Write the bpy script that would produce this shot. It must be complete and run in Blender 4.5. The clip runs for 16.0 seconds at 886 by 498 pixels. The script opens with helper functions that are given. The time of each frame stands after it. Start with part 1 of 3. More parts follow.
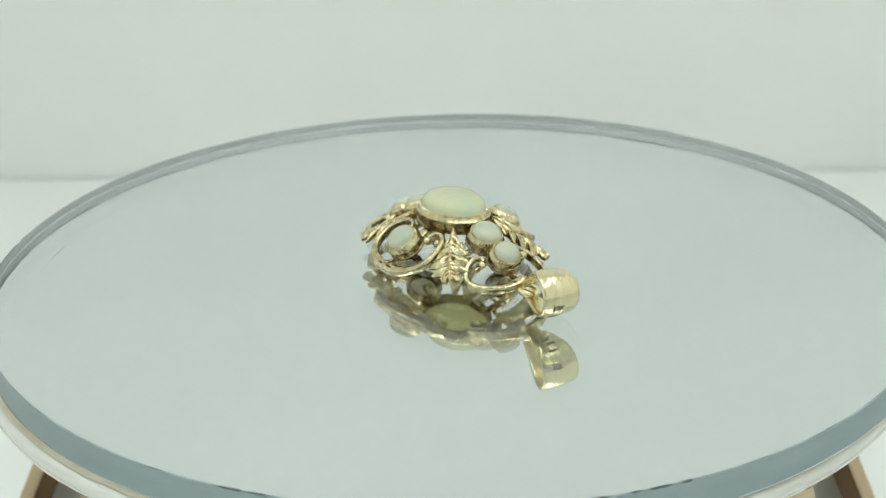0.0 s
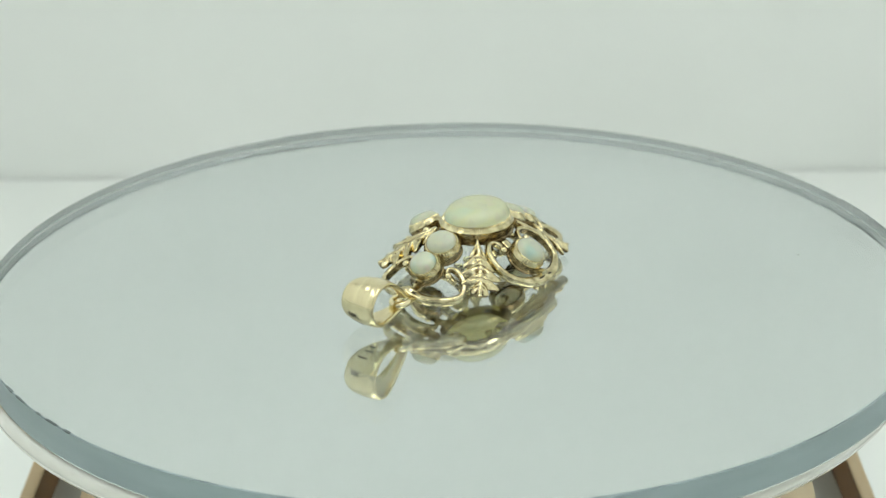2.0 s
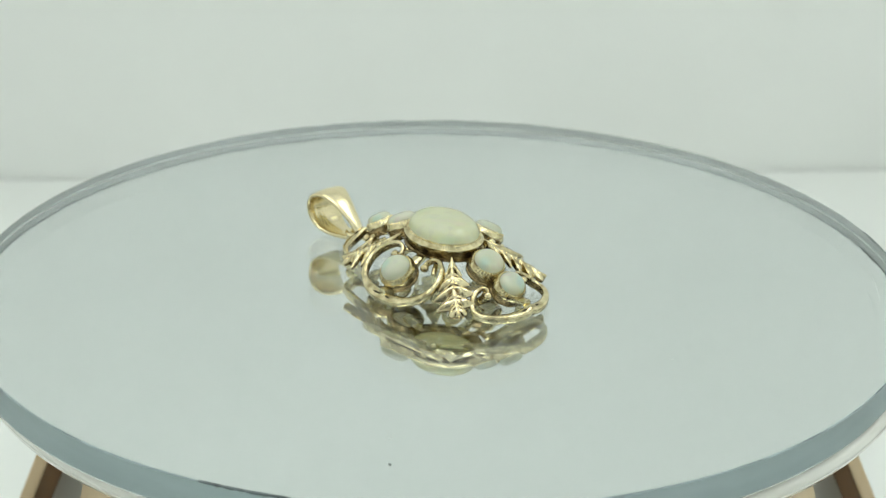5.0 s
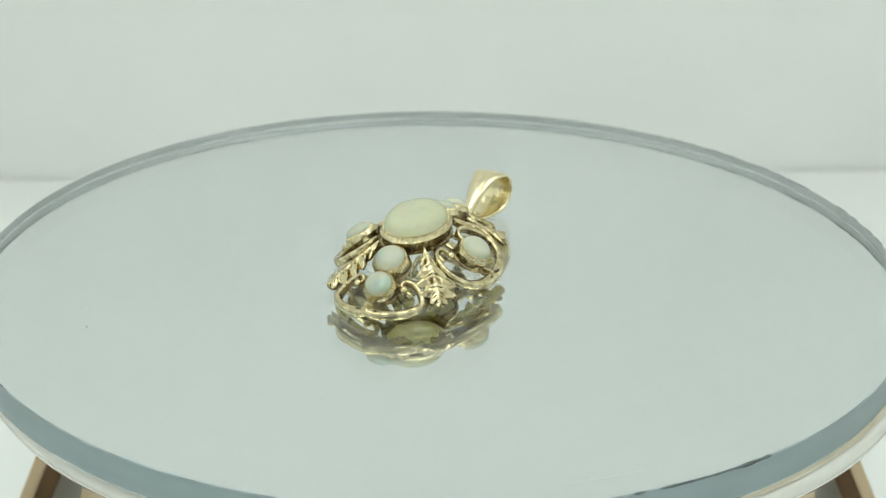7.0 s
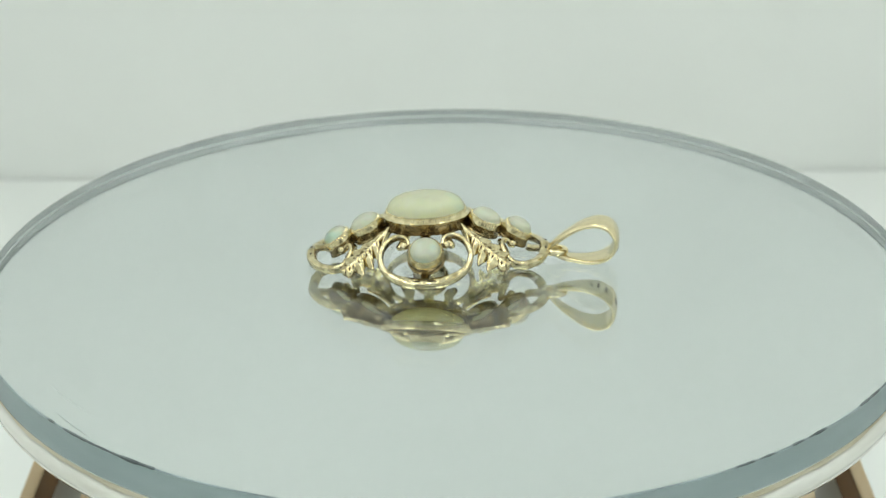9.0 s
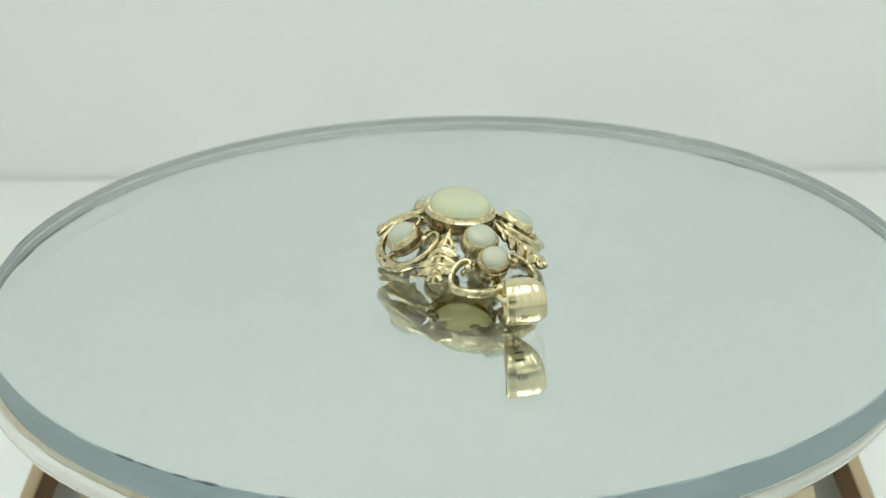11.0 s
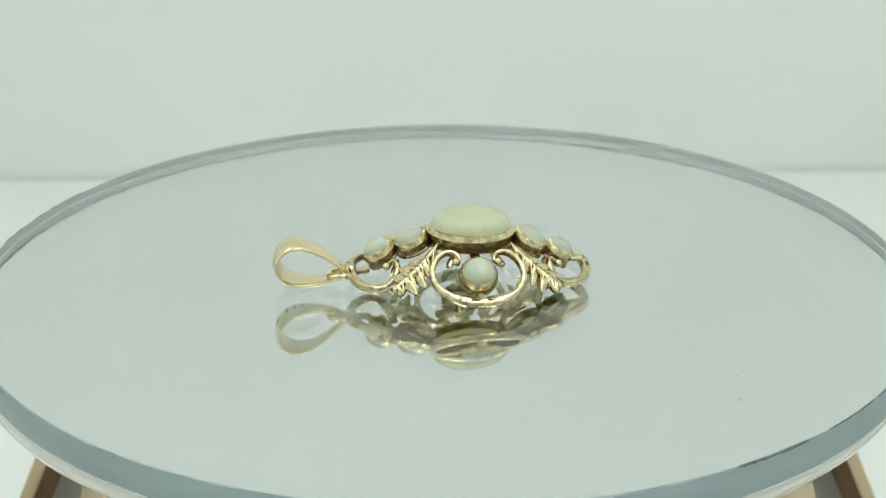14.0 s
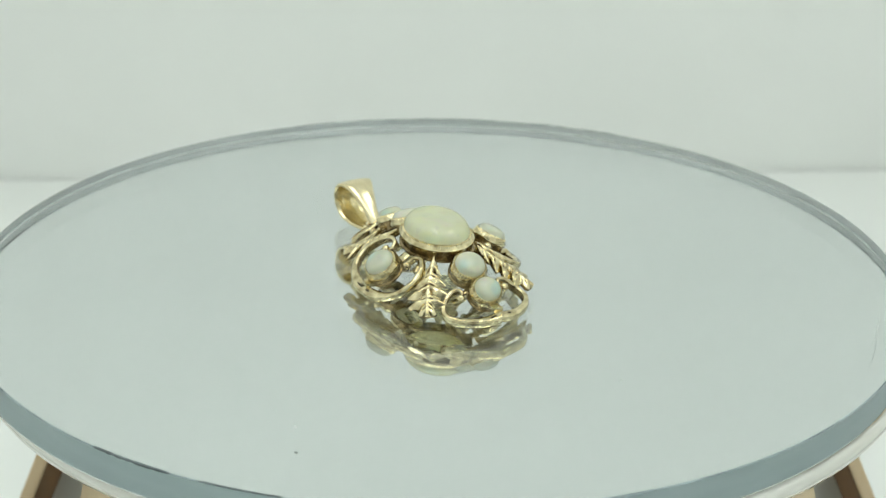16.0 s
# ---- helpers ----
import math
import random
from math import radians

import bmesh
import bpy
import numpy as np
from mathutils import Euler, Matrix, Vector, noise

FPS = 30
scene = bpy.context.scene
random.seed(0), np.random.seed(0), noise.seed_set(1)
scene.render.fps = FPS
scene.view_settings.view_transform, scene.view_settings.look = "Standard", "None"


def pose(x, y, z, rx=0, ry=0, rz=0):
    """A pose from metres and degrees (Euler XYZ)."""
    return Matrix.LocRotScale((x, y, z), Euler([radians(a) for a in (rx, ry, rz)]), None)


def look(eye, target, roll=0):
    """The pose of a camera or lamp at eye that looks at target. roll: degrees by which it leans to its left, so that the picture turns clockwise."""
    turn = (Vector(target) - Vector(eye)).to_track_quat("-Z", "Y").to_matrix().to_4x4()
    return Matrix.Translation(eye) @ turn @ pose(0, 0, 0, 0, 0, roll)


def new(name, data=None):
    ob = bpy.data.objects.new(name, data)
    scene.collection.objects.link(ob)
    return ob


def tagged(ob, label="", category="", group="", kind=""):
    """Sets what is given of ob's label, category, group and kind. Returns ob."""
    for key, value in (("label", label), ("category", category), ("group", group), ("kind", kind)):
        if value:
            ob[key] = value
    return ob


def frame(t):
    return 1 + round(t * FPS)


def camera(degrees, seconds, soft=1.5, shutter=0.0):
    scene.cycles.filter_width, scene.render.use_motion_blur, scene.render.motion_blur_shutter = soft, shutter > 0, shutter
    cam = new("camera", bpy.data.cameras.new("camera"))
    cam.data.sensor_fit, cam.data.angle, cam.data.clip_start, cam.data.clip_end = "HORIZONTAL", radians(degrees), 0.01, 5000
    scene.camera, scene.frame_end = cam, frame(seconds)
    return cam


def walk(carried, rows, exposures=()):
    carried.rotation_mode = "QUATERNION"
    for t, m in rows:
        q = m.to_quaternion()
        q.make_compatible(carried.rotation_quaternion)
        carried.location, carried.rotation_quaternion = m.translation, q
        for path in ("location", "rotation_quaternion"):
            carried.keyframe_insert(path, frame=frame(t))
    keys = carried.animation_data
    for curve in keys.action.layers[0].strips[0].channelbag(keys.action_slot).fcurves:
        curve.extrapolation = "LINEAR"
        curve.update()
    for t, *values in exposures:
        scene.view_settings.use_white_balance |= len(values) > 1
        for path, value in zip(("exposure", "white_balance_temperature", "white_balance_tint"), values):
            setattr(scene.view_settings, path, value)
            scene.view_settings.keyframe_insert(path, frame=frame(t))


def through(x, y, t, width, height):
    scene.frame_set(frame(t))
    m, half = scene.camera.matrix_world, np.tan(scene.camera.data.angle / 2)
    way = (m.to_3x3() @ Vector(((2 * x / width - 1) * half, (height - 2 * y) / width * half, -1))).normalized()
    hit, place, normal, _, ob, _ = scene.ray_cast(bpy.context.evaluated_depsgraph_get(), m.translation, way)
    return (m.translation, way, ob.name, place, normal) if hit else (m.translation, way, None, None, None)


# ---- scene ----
MM = 0.001
# ---- camera ----
cam = camera(26.01, 16.0, soft=1.0)
PITCH = radians(23.15)
EYE = Vector((-0.0005, -0.2842, 0.1251))
SIGHT = EYE + Vector((0, math.cos(PITCH), -math.sin(PITCH)))
cam.data.dof.use_dof, cam.data.dof.focus_distance, cam.data.dof.aperture_fstop = True, 0.282, 38.0
walk(cam, [(0.0, look(EYE, SIGHT, -0.26)), (16.0, look(EYE, SIGHT, -0.26))])

# ---- light ----
world = bpy.data.worlds.new("room_light")
scene.world = world
world.use_nodes = True
world.node_tree.nodes["Background"].inputs[0].default_value = (0.80, 0.86, 0.84, 1)
world.node_tree.nodes["Background"].inputs[1].default_value = 0.10
scene.view_settings.exposure = 0.0
scene.cycles.caustics_reflective = scene.cycles.caustics_refractive = True
scene.cycles.max_bounces, scene.cycles.glossy_bounces, scene.cycles.transmission_bounces = 24, 16, 16
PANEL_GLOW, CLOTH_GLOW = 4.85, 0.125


# ---- materials ----
def material(name, color, rough=0.5, metal=0.0, **more):
    m = bpy.data.materials.new(name)
    m.use_nodes = True
    b = m.node_tree.nodes["Principled BSDF"]
    b.inputs["Base Color"].default_value = (*color, 1)
    b.inputs["Roughness"].default_value = rough
    b.inputs["Metallic"].default_value = metal
    for key, value in more.items():
        b.inputs[key.replace("_", " ")].default_value = value
    return m


def node(m, kind, **props):
    n = m.node_tree.nodes.new(kind)
    for key, value in props.items():
        if key in n.inputs:
            n.inputs[key].default_value = value
    return n


def link(m, a, out, b, into):
    m.node_tree.links.new(a.outputs[out], b.inputs[into])


def shader(m):
    return m.node_tree.nodes["Principled BSDF"]


def coords(m, scale):
    c = m.node_tree.nodes.new("ShaderNodeTexCoord")
    mp = m.node_tree.nodes.new("ShaderNodeMapping")
    mp.inputs["Scale"].default_value = scale
    link(m, c, "Object", mp, "Vector")
    return mp


def grain(m, scale, low, high, detail=4.0, stretch=(1, 1, 1), into="Base Color"):
    """Mix two colours by a noise of that many cycles a metre."""
    mp = coords(m, stretch)
    n = node(m, "ShaderNodeTexNoise", Scale=scale, Detail=detail)
    link(m, mp, "Vector", n, "Vector")
    r = m.node_tree.nodes.new("ShaderNodeValToRGB")
    r.color_ramp.elements[0].position, r.color_ramp.elements[1].position = 0.3, 0.7
    r.color_ramp.elements[0].color = (*low, 1)
    r.color_ramp.elements[1].color = (*high, 1)
    link(m, n, "Fac", r, "Fac")
    link(m, r, "Color", shader(m), into)
    return n


def relief(m, scale, strength, distance, detail=3.0, stretch=(1, 1, 1)):
    mp = coords(m, stretch)
    n = node(m, "ShaderNodeTexNoise", Scale=scale, Detail=detail)
    link(m, mp, "Vector", n, "Vector")
    b = node(m, "ShaderNodeBump", Strength=strength, Distance=distance)
    link(m, n, "Fac", b, "Height")
    link(m, b, "Normal", shader(m), "Normal")


def make_gold(name, low, high, rough, bump):
    m = material(name, high, rough, 1.0)
    grain(m, 900, low, high)
    relief(m, 1000, bump, 0.0002)
    return m


gold = make_gold("cast_gold", (0.40, 0.32, 0.17), (0.85, 0.76, 0.49), 0.115, 0.65)
gold_polished = make_gold("polished_gold", (0.78, 0.68, 0.42), (0.88, 0.78, 0.51), 0.16, 0.15)
gold_brushed = material("brushed_gold", (0.80, 0.70, 0.44), 0.24, 1.0)
grain(gold_brushed, 900, (0.72, 0.62, 0.38), (0.86, 0.76, 0.50), stretch=(0.12, 1, 0.12))
relief(gold_brushed, 650, 0.5, 0.0005, 2.0, (0.10, 1, 0.10))
# darker gold for recesses: tarnish with the recess shade painted into the colour
gold_recess = make_gold("tarnish_shade_gold", (0.06, 0.037, 0.015), (0.46, 0.35, 0.18), 0.24, 0.9)
stamp_dark = material("engraved_mark", (0.05, 0.04, 0.02), 0.6, 0.6)


def make_opal(name, body, milk, flash, through, scale):
    """Milky stone with patches of play-of-colour; part of the light passes through it."""
    m = material(name, body, 0.10, 0.0, Subsurface_Weight=0.5, Subsurface_Scale=0.0015, Coat_Weight=1.0, Coat_Roughness=0.02, IOR=1.45)
    shader(m).inputs["Subsurface Radius"].default_value = (1.0, 0.9, 0.65)
    mp = coords(m, (1, 1, 1))
    info = m.node_tree.nodes.new("ShaderNodeObjectInfo")
    shift = m.node_tree.nodes.new("ShaderNodeVectorMath")
    link(m, mp, "Vector", shift, 0)
    link(m, info, "Random", shift, 1)
    n = node(m, "ShaderNodeTexNoise", Scale=scale, Detail=1.0)
    link(m, shift, "Vector", n, "Vector")
    r = m.node_tree.nodes.new("ShaderNodeValToRGB")
    stops = [(0.28, flash[0]), (0.40, body), (0.50, milk), (0.60, body), (0.68, flash[1]), (0.76, flash[2])]
    for k, (at, c) in enumerate(stops):
        e = r.color_ramp.elements[k] if k < 2 else r.color_ramp.elements.new(at)
        e.position, e.color = at, (*c, 1)
    link(m, n, "Fac", r, "Fac")
    # small flecks of rose and blue
    cells = node(m, "ShaderNodeTexVoronoi", Scale=scale * 4.5)
    link(m, shift, "Vector", cells, "Vector")
    pick = m.node_tree.nodes.new("ShaderNodeSeparateColor")
    link(m, cells, "Color", pick, "Color")
    hue = m.node_tree.nodes.new("ShaderNodeValToRGB")
    hue.color_ramp.elements[0].color, hue.color_ramp.elements[1].color = (0.55, 0.66, 0.72, 1), (0.78, 0.62, 0.60, 1)
    link(m, pick, "Green", hue, "Fac")
    some = m.node_tree.nodes.new("ShaderNodeMapRange")
    some.inputs["From Min"].default_value, some.inputs["From Max"].default_value, some.inputs["To Max"].default_value = 0.70, 1.0, 0.30
    link(m, pick, "Red", some, "Value")
    mix = m.node_tree.nodes.new("ShaderNodeMix")
    mix.data_type = "RGBA"
    m.node_tree.links.new(some.outputs[0], mix.inputs[0])
    m.node_tree.links.new(r.outputs["Color"], mix.inputs[6])
    m.node_tree.links.new(hue.outputs["Color"], mix.inputs[7])
    m.node_tree.links.new(mix.outputs[2], shader(m).inputs["Base Color"])
    pass_on = node(m, "ShaderNodeBsdfTranslucent", Color=(*through, 1))
    both = node(m, "ShaderNodeMixShader", Fac=0.46)
    m.node_tree.links.new(shader(m).outputs[0], both.inputs[1])
    m.node_tree.links.new(pass_on.outputs[0], both.inputs[2])
    m.node_tree.links.new(both.outputs[0], m.node_tree.nodes["Material Output"].inputs[0])
    return m


opal_cream = make_opal("cream_opal", (0.85, 0.90, 0.68), (0.88, 0.92, 0.76), ((0.76, 0.90, 0.76), (0.88, 0.85, 0.76), (0.76, 0.87, 0.84)), (0.97, 0.92, 0.55), 200.0)
opal_milky = make_opal("milky_opal", (0.80, 0.87, 0.71), (0.86, 0.89, 0.77), ((0.64, 0.87, 0.80), (0.90, 0.82, 0.76), (0.68, 0.84, 0.82)), (0.97, 0.92, 0.72), 260.0)

clear = material("clear_acrylic", (0.98, 0.99, 0.99), 0.0, 0.0, Transmission_Weight=1.0, IOR=1.49)
# bevel coloured darker to draw the dark line that its reflection makes
bevel_mat = material("bevel_reflection_grey", (0.16, 0.20, 0.21), 0.4)
grain(bevel_mat, 160, (0.17, 0.21, 0.22), (0.42, 0.50, 0.52))
sawn = material("sawn_acrylic_edge", (0.34, 0.41, 0.42), 0.45, 0.0, Transmission_Weight=0.72, IOR=1.49)
grain(sawn, 60, (0.37, 0.47, 0.49), (0.45, 0.55, 0.575), stretch=(1, 1, 6))
silver = material("silvered_back", (0.735, 0.76, 0.765), 0.0, 1.0)
# chip faces: internal reflection painted in as near-black grey
chip_mat = material("chipped_edge", (0.05, 0.065, 0.068), 0.35)
grain(chip_mat, 700, (0.05, 0.065, 0.068), (0.15, 0.18, 0.19))
dust_mat = material("dust_fleck", (0.62, 0.64, 0.62), 0.9)
scratch_mat = material("scratch", (0.62, 0.65, 0.64), 0.7)

platter_mat = material("ivory_plastic", (0.72, 0.70, 0.66), 0.12, 0.0, Coat_Weight=0.6)
grain(platter_mat, 45, (0.70, 0.685, 0.62), (0.82, 0.81, 0.77), stretch=(1, 1, 8))
glue_mat = material("tan_adhesive", (0.55, 0.45, 0.30), 0.6)
grain(glue_mat, 120, (0.50, 0.44, 0.31), (0.66, 0.61, 0.49))
paper = material("white_paper", (0.84, 0.85, 0.83), 0.75)
grain(paper, 9, (0.82, 0.83, 0.81), (0.86, 0.87, 0.85))
relief(paper, 900, 0.05, 0.0003)
# weak emission added to the cloth as fill; no lamp stands behind it
fabric = material("fill_glow_cloth", (0.82, 0.83, 0.82), 0.9, 0.0, Emission_Strength=CLOTH_GLOW)
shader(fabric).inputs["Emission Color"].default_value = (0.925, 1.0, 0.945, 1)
grain(fabric, 14, (0.80, 0.81, 0.80), (0.84, 0.85, 0.84))
relief(fabric, 700, 0.1, 0.0004)
room_paint = material("grey_room_paint", (0.30, 0.31, 0.31), 0.8)
grain(room_paint, 6, (0.27, 0.28, 0.28), (0.33, 0.34, 0.34))


def make_wood(name, low, high):
    m = material(name, high, 0.45)
    grain(m, 60, low, high, 6.0, (1, 1, 0.08))
    relief(m, 260, 0.2, 0.0004, 4.0, (1, 1, 0.06))
    return m


wood = make_wood("oak_wood", (0.56, 0.43, 0.27), (0.78, 0.65, 0.46))
# dark tone carries the shade on the unlit face of the legs
wood_shaded = make_wood("shaded_face_wood", (0.06, 0.028, 0.007), (0.15, 0.075, 0.022))

# grey that stands for the shaded ground between the legs
floor_shade_mat = material("shaded_floor_grey", (0.36, 0.37, 0.36), 0.7)
grain(floor_shade_mat, 80, (0.52, 0.53, 0.52), (0.60, 0.61, 0.60))

glow = bpy.data.materials.new("lamp_diffuser")
glow.use_nodes = True
glow.node_tree.nodes.clear()
out = glow.node_tree.nodes.new("ShaderNodeOutputMaterial")
em = glow.node_tree.nodes.new("ShaderNodeEmission")
em.inputs["Color"].default_value = (0.925, 1.0, 0.945, 1)
em.inputs["Strength"].default_value = PANEL_GLOW
glow.node_tree.links.new(em.outputs[0], out.inputs[0])
metal_grey = material("grey_aluminium", (0.5, 0.5, 0.5), 0.4, 1.0)


# ---- mesh helpers ----
def part(name, bm, mat, parent=None, label="", smooth=True):
    me = bpy.data.meshes.new(name)
    bm.to_mesh(me)
    bm.free()
    for m in (mat if isinstance(mat, (list, tuple)) else [mat]):
        me.materials.append(m)
    if smooth:
        for f in me.polygons:
            f.use_smooth = True
        me.set_sharp_from_angle(angle=radians(42))
    ob = new(name, me)
    if parent:
        ob.parent = parent
    if label:
        tagged(ob, label)
    return ob


def box_bm(lo, hi, bevel=0.0):
    bm = bmesh.new()
    bmesh.ops.create_cube(bm, size=1)
    lo, hi = Vector(lo), Vector(hi)
    for v in bm.verts:
        v.co = Vector([(lo[i] + hi[i]) / 2 + v.co[i] * (hi[i] - lo[i]) for i in range(3)])
    if bevel:
        bmesh.ops.bevel(bm, geom=bm.edges[:], offset=bevel, segments=2, affect="EDGES")
    return bm


def rings_bm(rings, closed=True, cap_start=True, cap_end=True, bm=None):
    """Skin a list of vertex rings."""
    bm = bm or bmesh.new()
    made = [[bm.verts.new(p) for p in ring] for ring in rings]
    n = len(made[0])
    for a, b in zip(made, made[1:]):
        for i in range(n if closed else n - 1):
            j = (i + 1) % n
            bm.faces.new((a[i], a[j], b[j], b[i]))
    if cap_start:
        bm.faces.new(made[0][::-1])
    if cap_end:
        bm.faces.new(made[-1])
    return bm


def revolve(profile, seg, ax=1.0, ay=1.0, bm=None, loop=False, wave=None):
    """profile: (r, z) rows, turned round z; ax, ay stretch it to an oval. wave(k, angle): a factor for row k."""
    rows = []
    for k, (r, z) in enumerate(profile):
        ring = []
        for i in range(seg):
            a = 2 * math.pi * i / seg
            dr, dz = wave(k, i) if wave else (0, 0)
            ring.append(((r * ax + dr) * math.cos(a), (r * ay + dr) * math.sin(a), z + dz))
        rows.append(ring)
    if loop:
        rows.append(rows[0])
    bm = bm or bmesh.new()
    made = [[bm.verts.new(p) for p in ring] for ring in (rows[:-1] if loop else rows)]
    if loop:
        made.append(made[0])
    for a, b in zip(made, made[1:]):
        for i in range(seg):
            j = (i + 1) % seg
            bm.faces.new((a[i], a[j], b[j], b[i]))
    return bm


def spline(points, per=6):
    """Catmull-Rom through points of any length."""
    pts = [np.array(p, float) for p in points]
    pts = [2 * pts[0] - pts[1]] + pts + [2 * pts[-1] - pts[-2]]
    res = []
    for i in range(1, len(pts) - 2):
        p0, p1, p2, p3 = pts[i - 1:i + 3]
        for k in range(per):
            t = k / per
            res.append(0.5 * ((2 * p1) + (p2 - p0) * t + (2 * p0 - 5 * p1 + 4 * p2 - p3) * t * t + (3 * p1 - p0 - 3 * p2 + p3) * t ** 3))
    res.append(pts[-2])
    return res


def sweep(path, ups, wide, thick, sides=12, power=1.0, bm=None):
    """A bar along path: half-width across, half-thickness along the up vectors."""
    rings = []
    n = len(path)
    for i, p in enumerate(path):
        d = Vector(path[min(i + 1, n - 1)]) - Vector(path[max(i - 1, 0)])
        d.normalize()
        side = d.cross(Vector(ups[i])).normalized()
        up = side.cross(d).normalized()
        ring = []
        for k in range(sides):
            a = 2 * math.pi * k / sides
            c, s = math.cos(a), math.sin(a)
            c = math.copysign(abs(c) ** power, c)
            s = math.copysign(abs(s) ** power, s)
            ring.append(Vector(p) + side * (wide[i] * c) + up * (thick[i] * s))
        rings.append(ring)
    return rings_bm(rings, bm=bm)


def ball(bm, centre, r, seg=10):
    m = Matrix.Translation(centre)
    bmesh.ops.create_uvsphere(bm, u_segments=seg, v_segments=seg // 2 + 2, radius=r, matrix=m)


# ---- light tent ----
FLOOR = -0.120
TURN = Matrix.Rotation(radians(1.08), 4, "Z")


def build_tent():
    # table sheet, narrow open joint, upright back sheet
    y_back = 0.357
    for name, lo, hi, text in (("ground", (-0.36, -0.60, FLOOR - 0.0008), (0.36, y_back - 0.0008, FLOOR), "white paper sheet on the table"),
                               ("backdrop", (-0.36, y_back + 0.0001, FLOOR - 0.010), (0.36, y_back + 0.0040, 0.525), "upright white paper background")):
        ob = part(name, box_bm(lo, hi, 0.0003), paper)
        ob.matrix_basis = TURN
        tagged(ob, text, "paper", kind="structure")
    for name, lo, hi in (
        ("wall_west", (-0.372, -0.31, FLOOR - 0.01), (-0.364, 0.40, 0.53)),
        ("wall_east", (0.364, -0.31, FLOOR - 0.01), (0.372, 0.40, 0.53)),
        ("ceiling", (-0.372, -0.31, 0.531), (0.372, 0.40, 0.539)),
    ):
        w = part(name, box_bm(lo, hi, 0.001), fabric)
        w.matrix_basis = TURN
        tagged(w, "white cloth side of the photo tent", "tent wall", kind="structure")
    # front cloth: an upright slot for the lens, divided by a cross strap
    bm = bmesh.new()
    for x0, x1, z0, z1 in ((-0.363, -0.085, FLOOR + 0.001, 0.530), (0.085, 0.363, FLOOR + 0.001, 0.530), (-0.0845, 0.0845, FLOOR + 0.001, 0.075),
                           (-0.0845, 0.0845, 0.180, 0.225), (-0.0845, 0.0845, 0.315, 0.530)):
        piece = box_bm((x0, -0.296, z0), (x1, -0.292, z1), 0.0005)
        me = bpy.data.meshes.new("cloth")
        piece.to_mesh(me)
        piece.free()
        bm.from_mesh(me)
        bpy.data.meshes.remove(me)
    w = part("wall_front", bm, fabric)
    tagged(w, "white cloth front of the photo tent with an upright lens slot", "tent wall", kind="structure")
    w = part("wall_south", box_bm((-1.6, -1.32, -0.9), (1.6, -1.30, 1.5)), room_paint)
    tagged(w, "grey painted wall of the dim room", "wall", kind="structure")
    w = part("floor", box_bm((-1.6, -1.30, FLOOR - 0.045), (1.6, 0.6, FLOOR - 0.012)), room_paint)
    tagged(w, "grey table top under the photo tent", "table top", kind="structure")
    for sx in (-1, 1):
        lamp = new("light_panel")
        part("housing", box_bm((-0.065, -0.205, 0.016), (0.065, 0.205, 0.026), 0.002), metal_grey, lamp)
        part("diffuser", box_bm((-0.06, -0.20, 0.008), (0.06, 0.20, 0.0155), 0.002), glow, lamp, "glowing white diffuser")
        lamp.matrix_basis = pose(sx * 0.16, -0.05, 0.50)
        tagged(lamp, "long white LED light panel under the tent top", "lamp", group="lamps of the photo tent")


build_tent()


# ---- stand ----
def build_stand():
    stand = new("wooden_stand")
    stand.matrix_basis = pose(0, 0, FLOOR)
    top = 0.1098
    for sx in (-1, 1):
        y = 0.046
        foot, head = Vector((sx * 0.1020, y, 0.0)), Vector((sx * 0.0560, y, top - 0.002))
        leg = None
        # each leg in two colours: pale for its lit face, dark for shade
        for name, mat, x0, x1, dy in (("leg", wood_shaded, -0.0022, 0.0017, 0.004), ("edge_strip", wood, 0.0015, 0.0042, 0.0043)):
            rings = []
            for p in (foot, head):
                rings.append([p + Vector((dx * sx, d, 0)) for dx, d in ((x0, -dy), (x1, -dy), (x1, dy), (x0, dy))][::sx])
            bm = rings_bm(rings)
            bmesh.ops.bevel(bm, geom=bm.edges[:], offset=0.0004, segments=2, affect="EDGES")
            leg = part(name, bm, mat, leg or stand, "pale strip for the lit outer face of the leg" if leg else "wooden leg, shade of its unlit face put into the colour")
    # tapered body between the legs
    rings = []
    for z, w, dpt in ((0.0, 0.0780, 0.049), (top, 0.0512, 0.048)):
        rings.append([(-w, -dpt, z), (w, -dpt, z), (w, dpt * 0.8, z), (-w, dpt * 0.8, z)])
    bm = rings_bm(rings)
    bmesh.ops.bevel(bm, geom=bm.edges[:], offset=0.0008, segments=2, affect="EDGES")
    part("body", bm, wood, stand, "pale wooden box")
    # added sheet: gives the shade between legs and body as a grey surface
    rings = [[(-w, 0.0505, z), (w, 0.0505, z), (w, 0.0525, z), (-w, 0.0525, z)] for z, w in ((0.002, 0.100), (top - 0.003, 0.0545))]
    part("back_board", rings_bm(rings), floor_shade_mat, stand, "grey sheet standing in for shaded ground behind the legs", smooth=False)
    bm = revolve([(0.0, top + 0.0001), (0.018, top + 0.0001), (0.018, top + 0.0006), (0.0, top + 0.0006)], 40)
    bmesh.ops.remove_doubles(bm, verts=bm.verts[:], dist=1e-6)
    part("spindle", bm, metal_grey, stand, "small metal turning hub")
    tagged(stand, "small wooden stand with splayed legs on white paper", "stand")
    return stand


build_stand()

# ---- turntable ----
DISC_R, DISC_T = 75 * MM, 4.85 * MM
DISC_AT = (-0.00038, -0.00148)


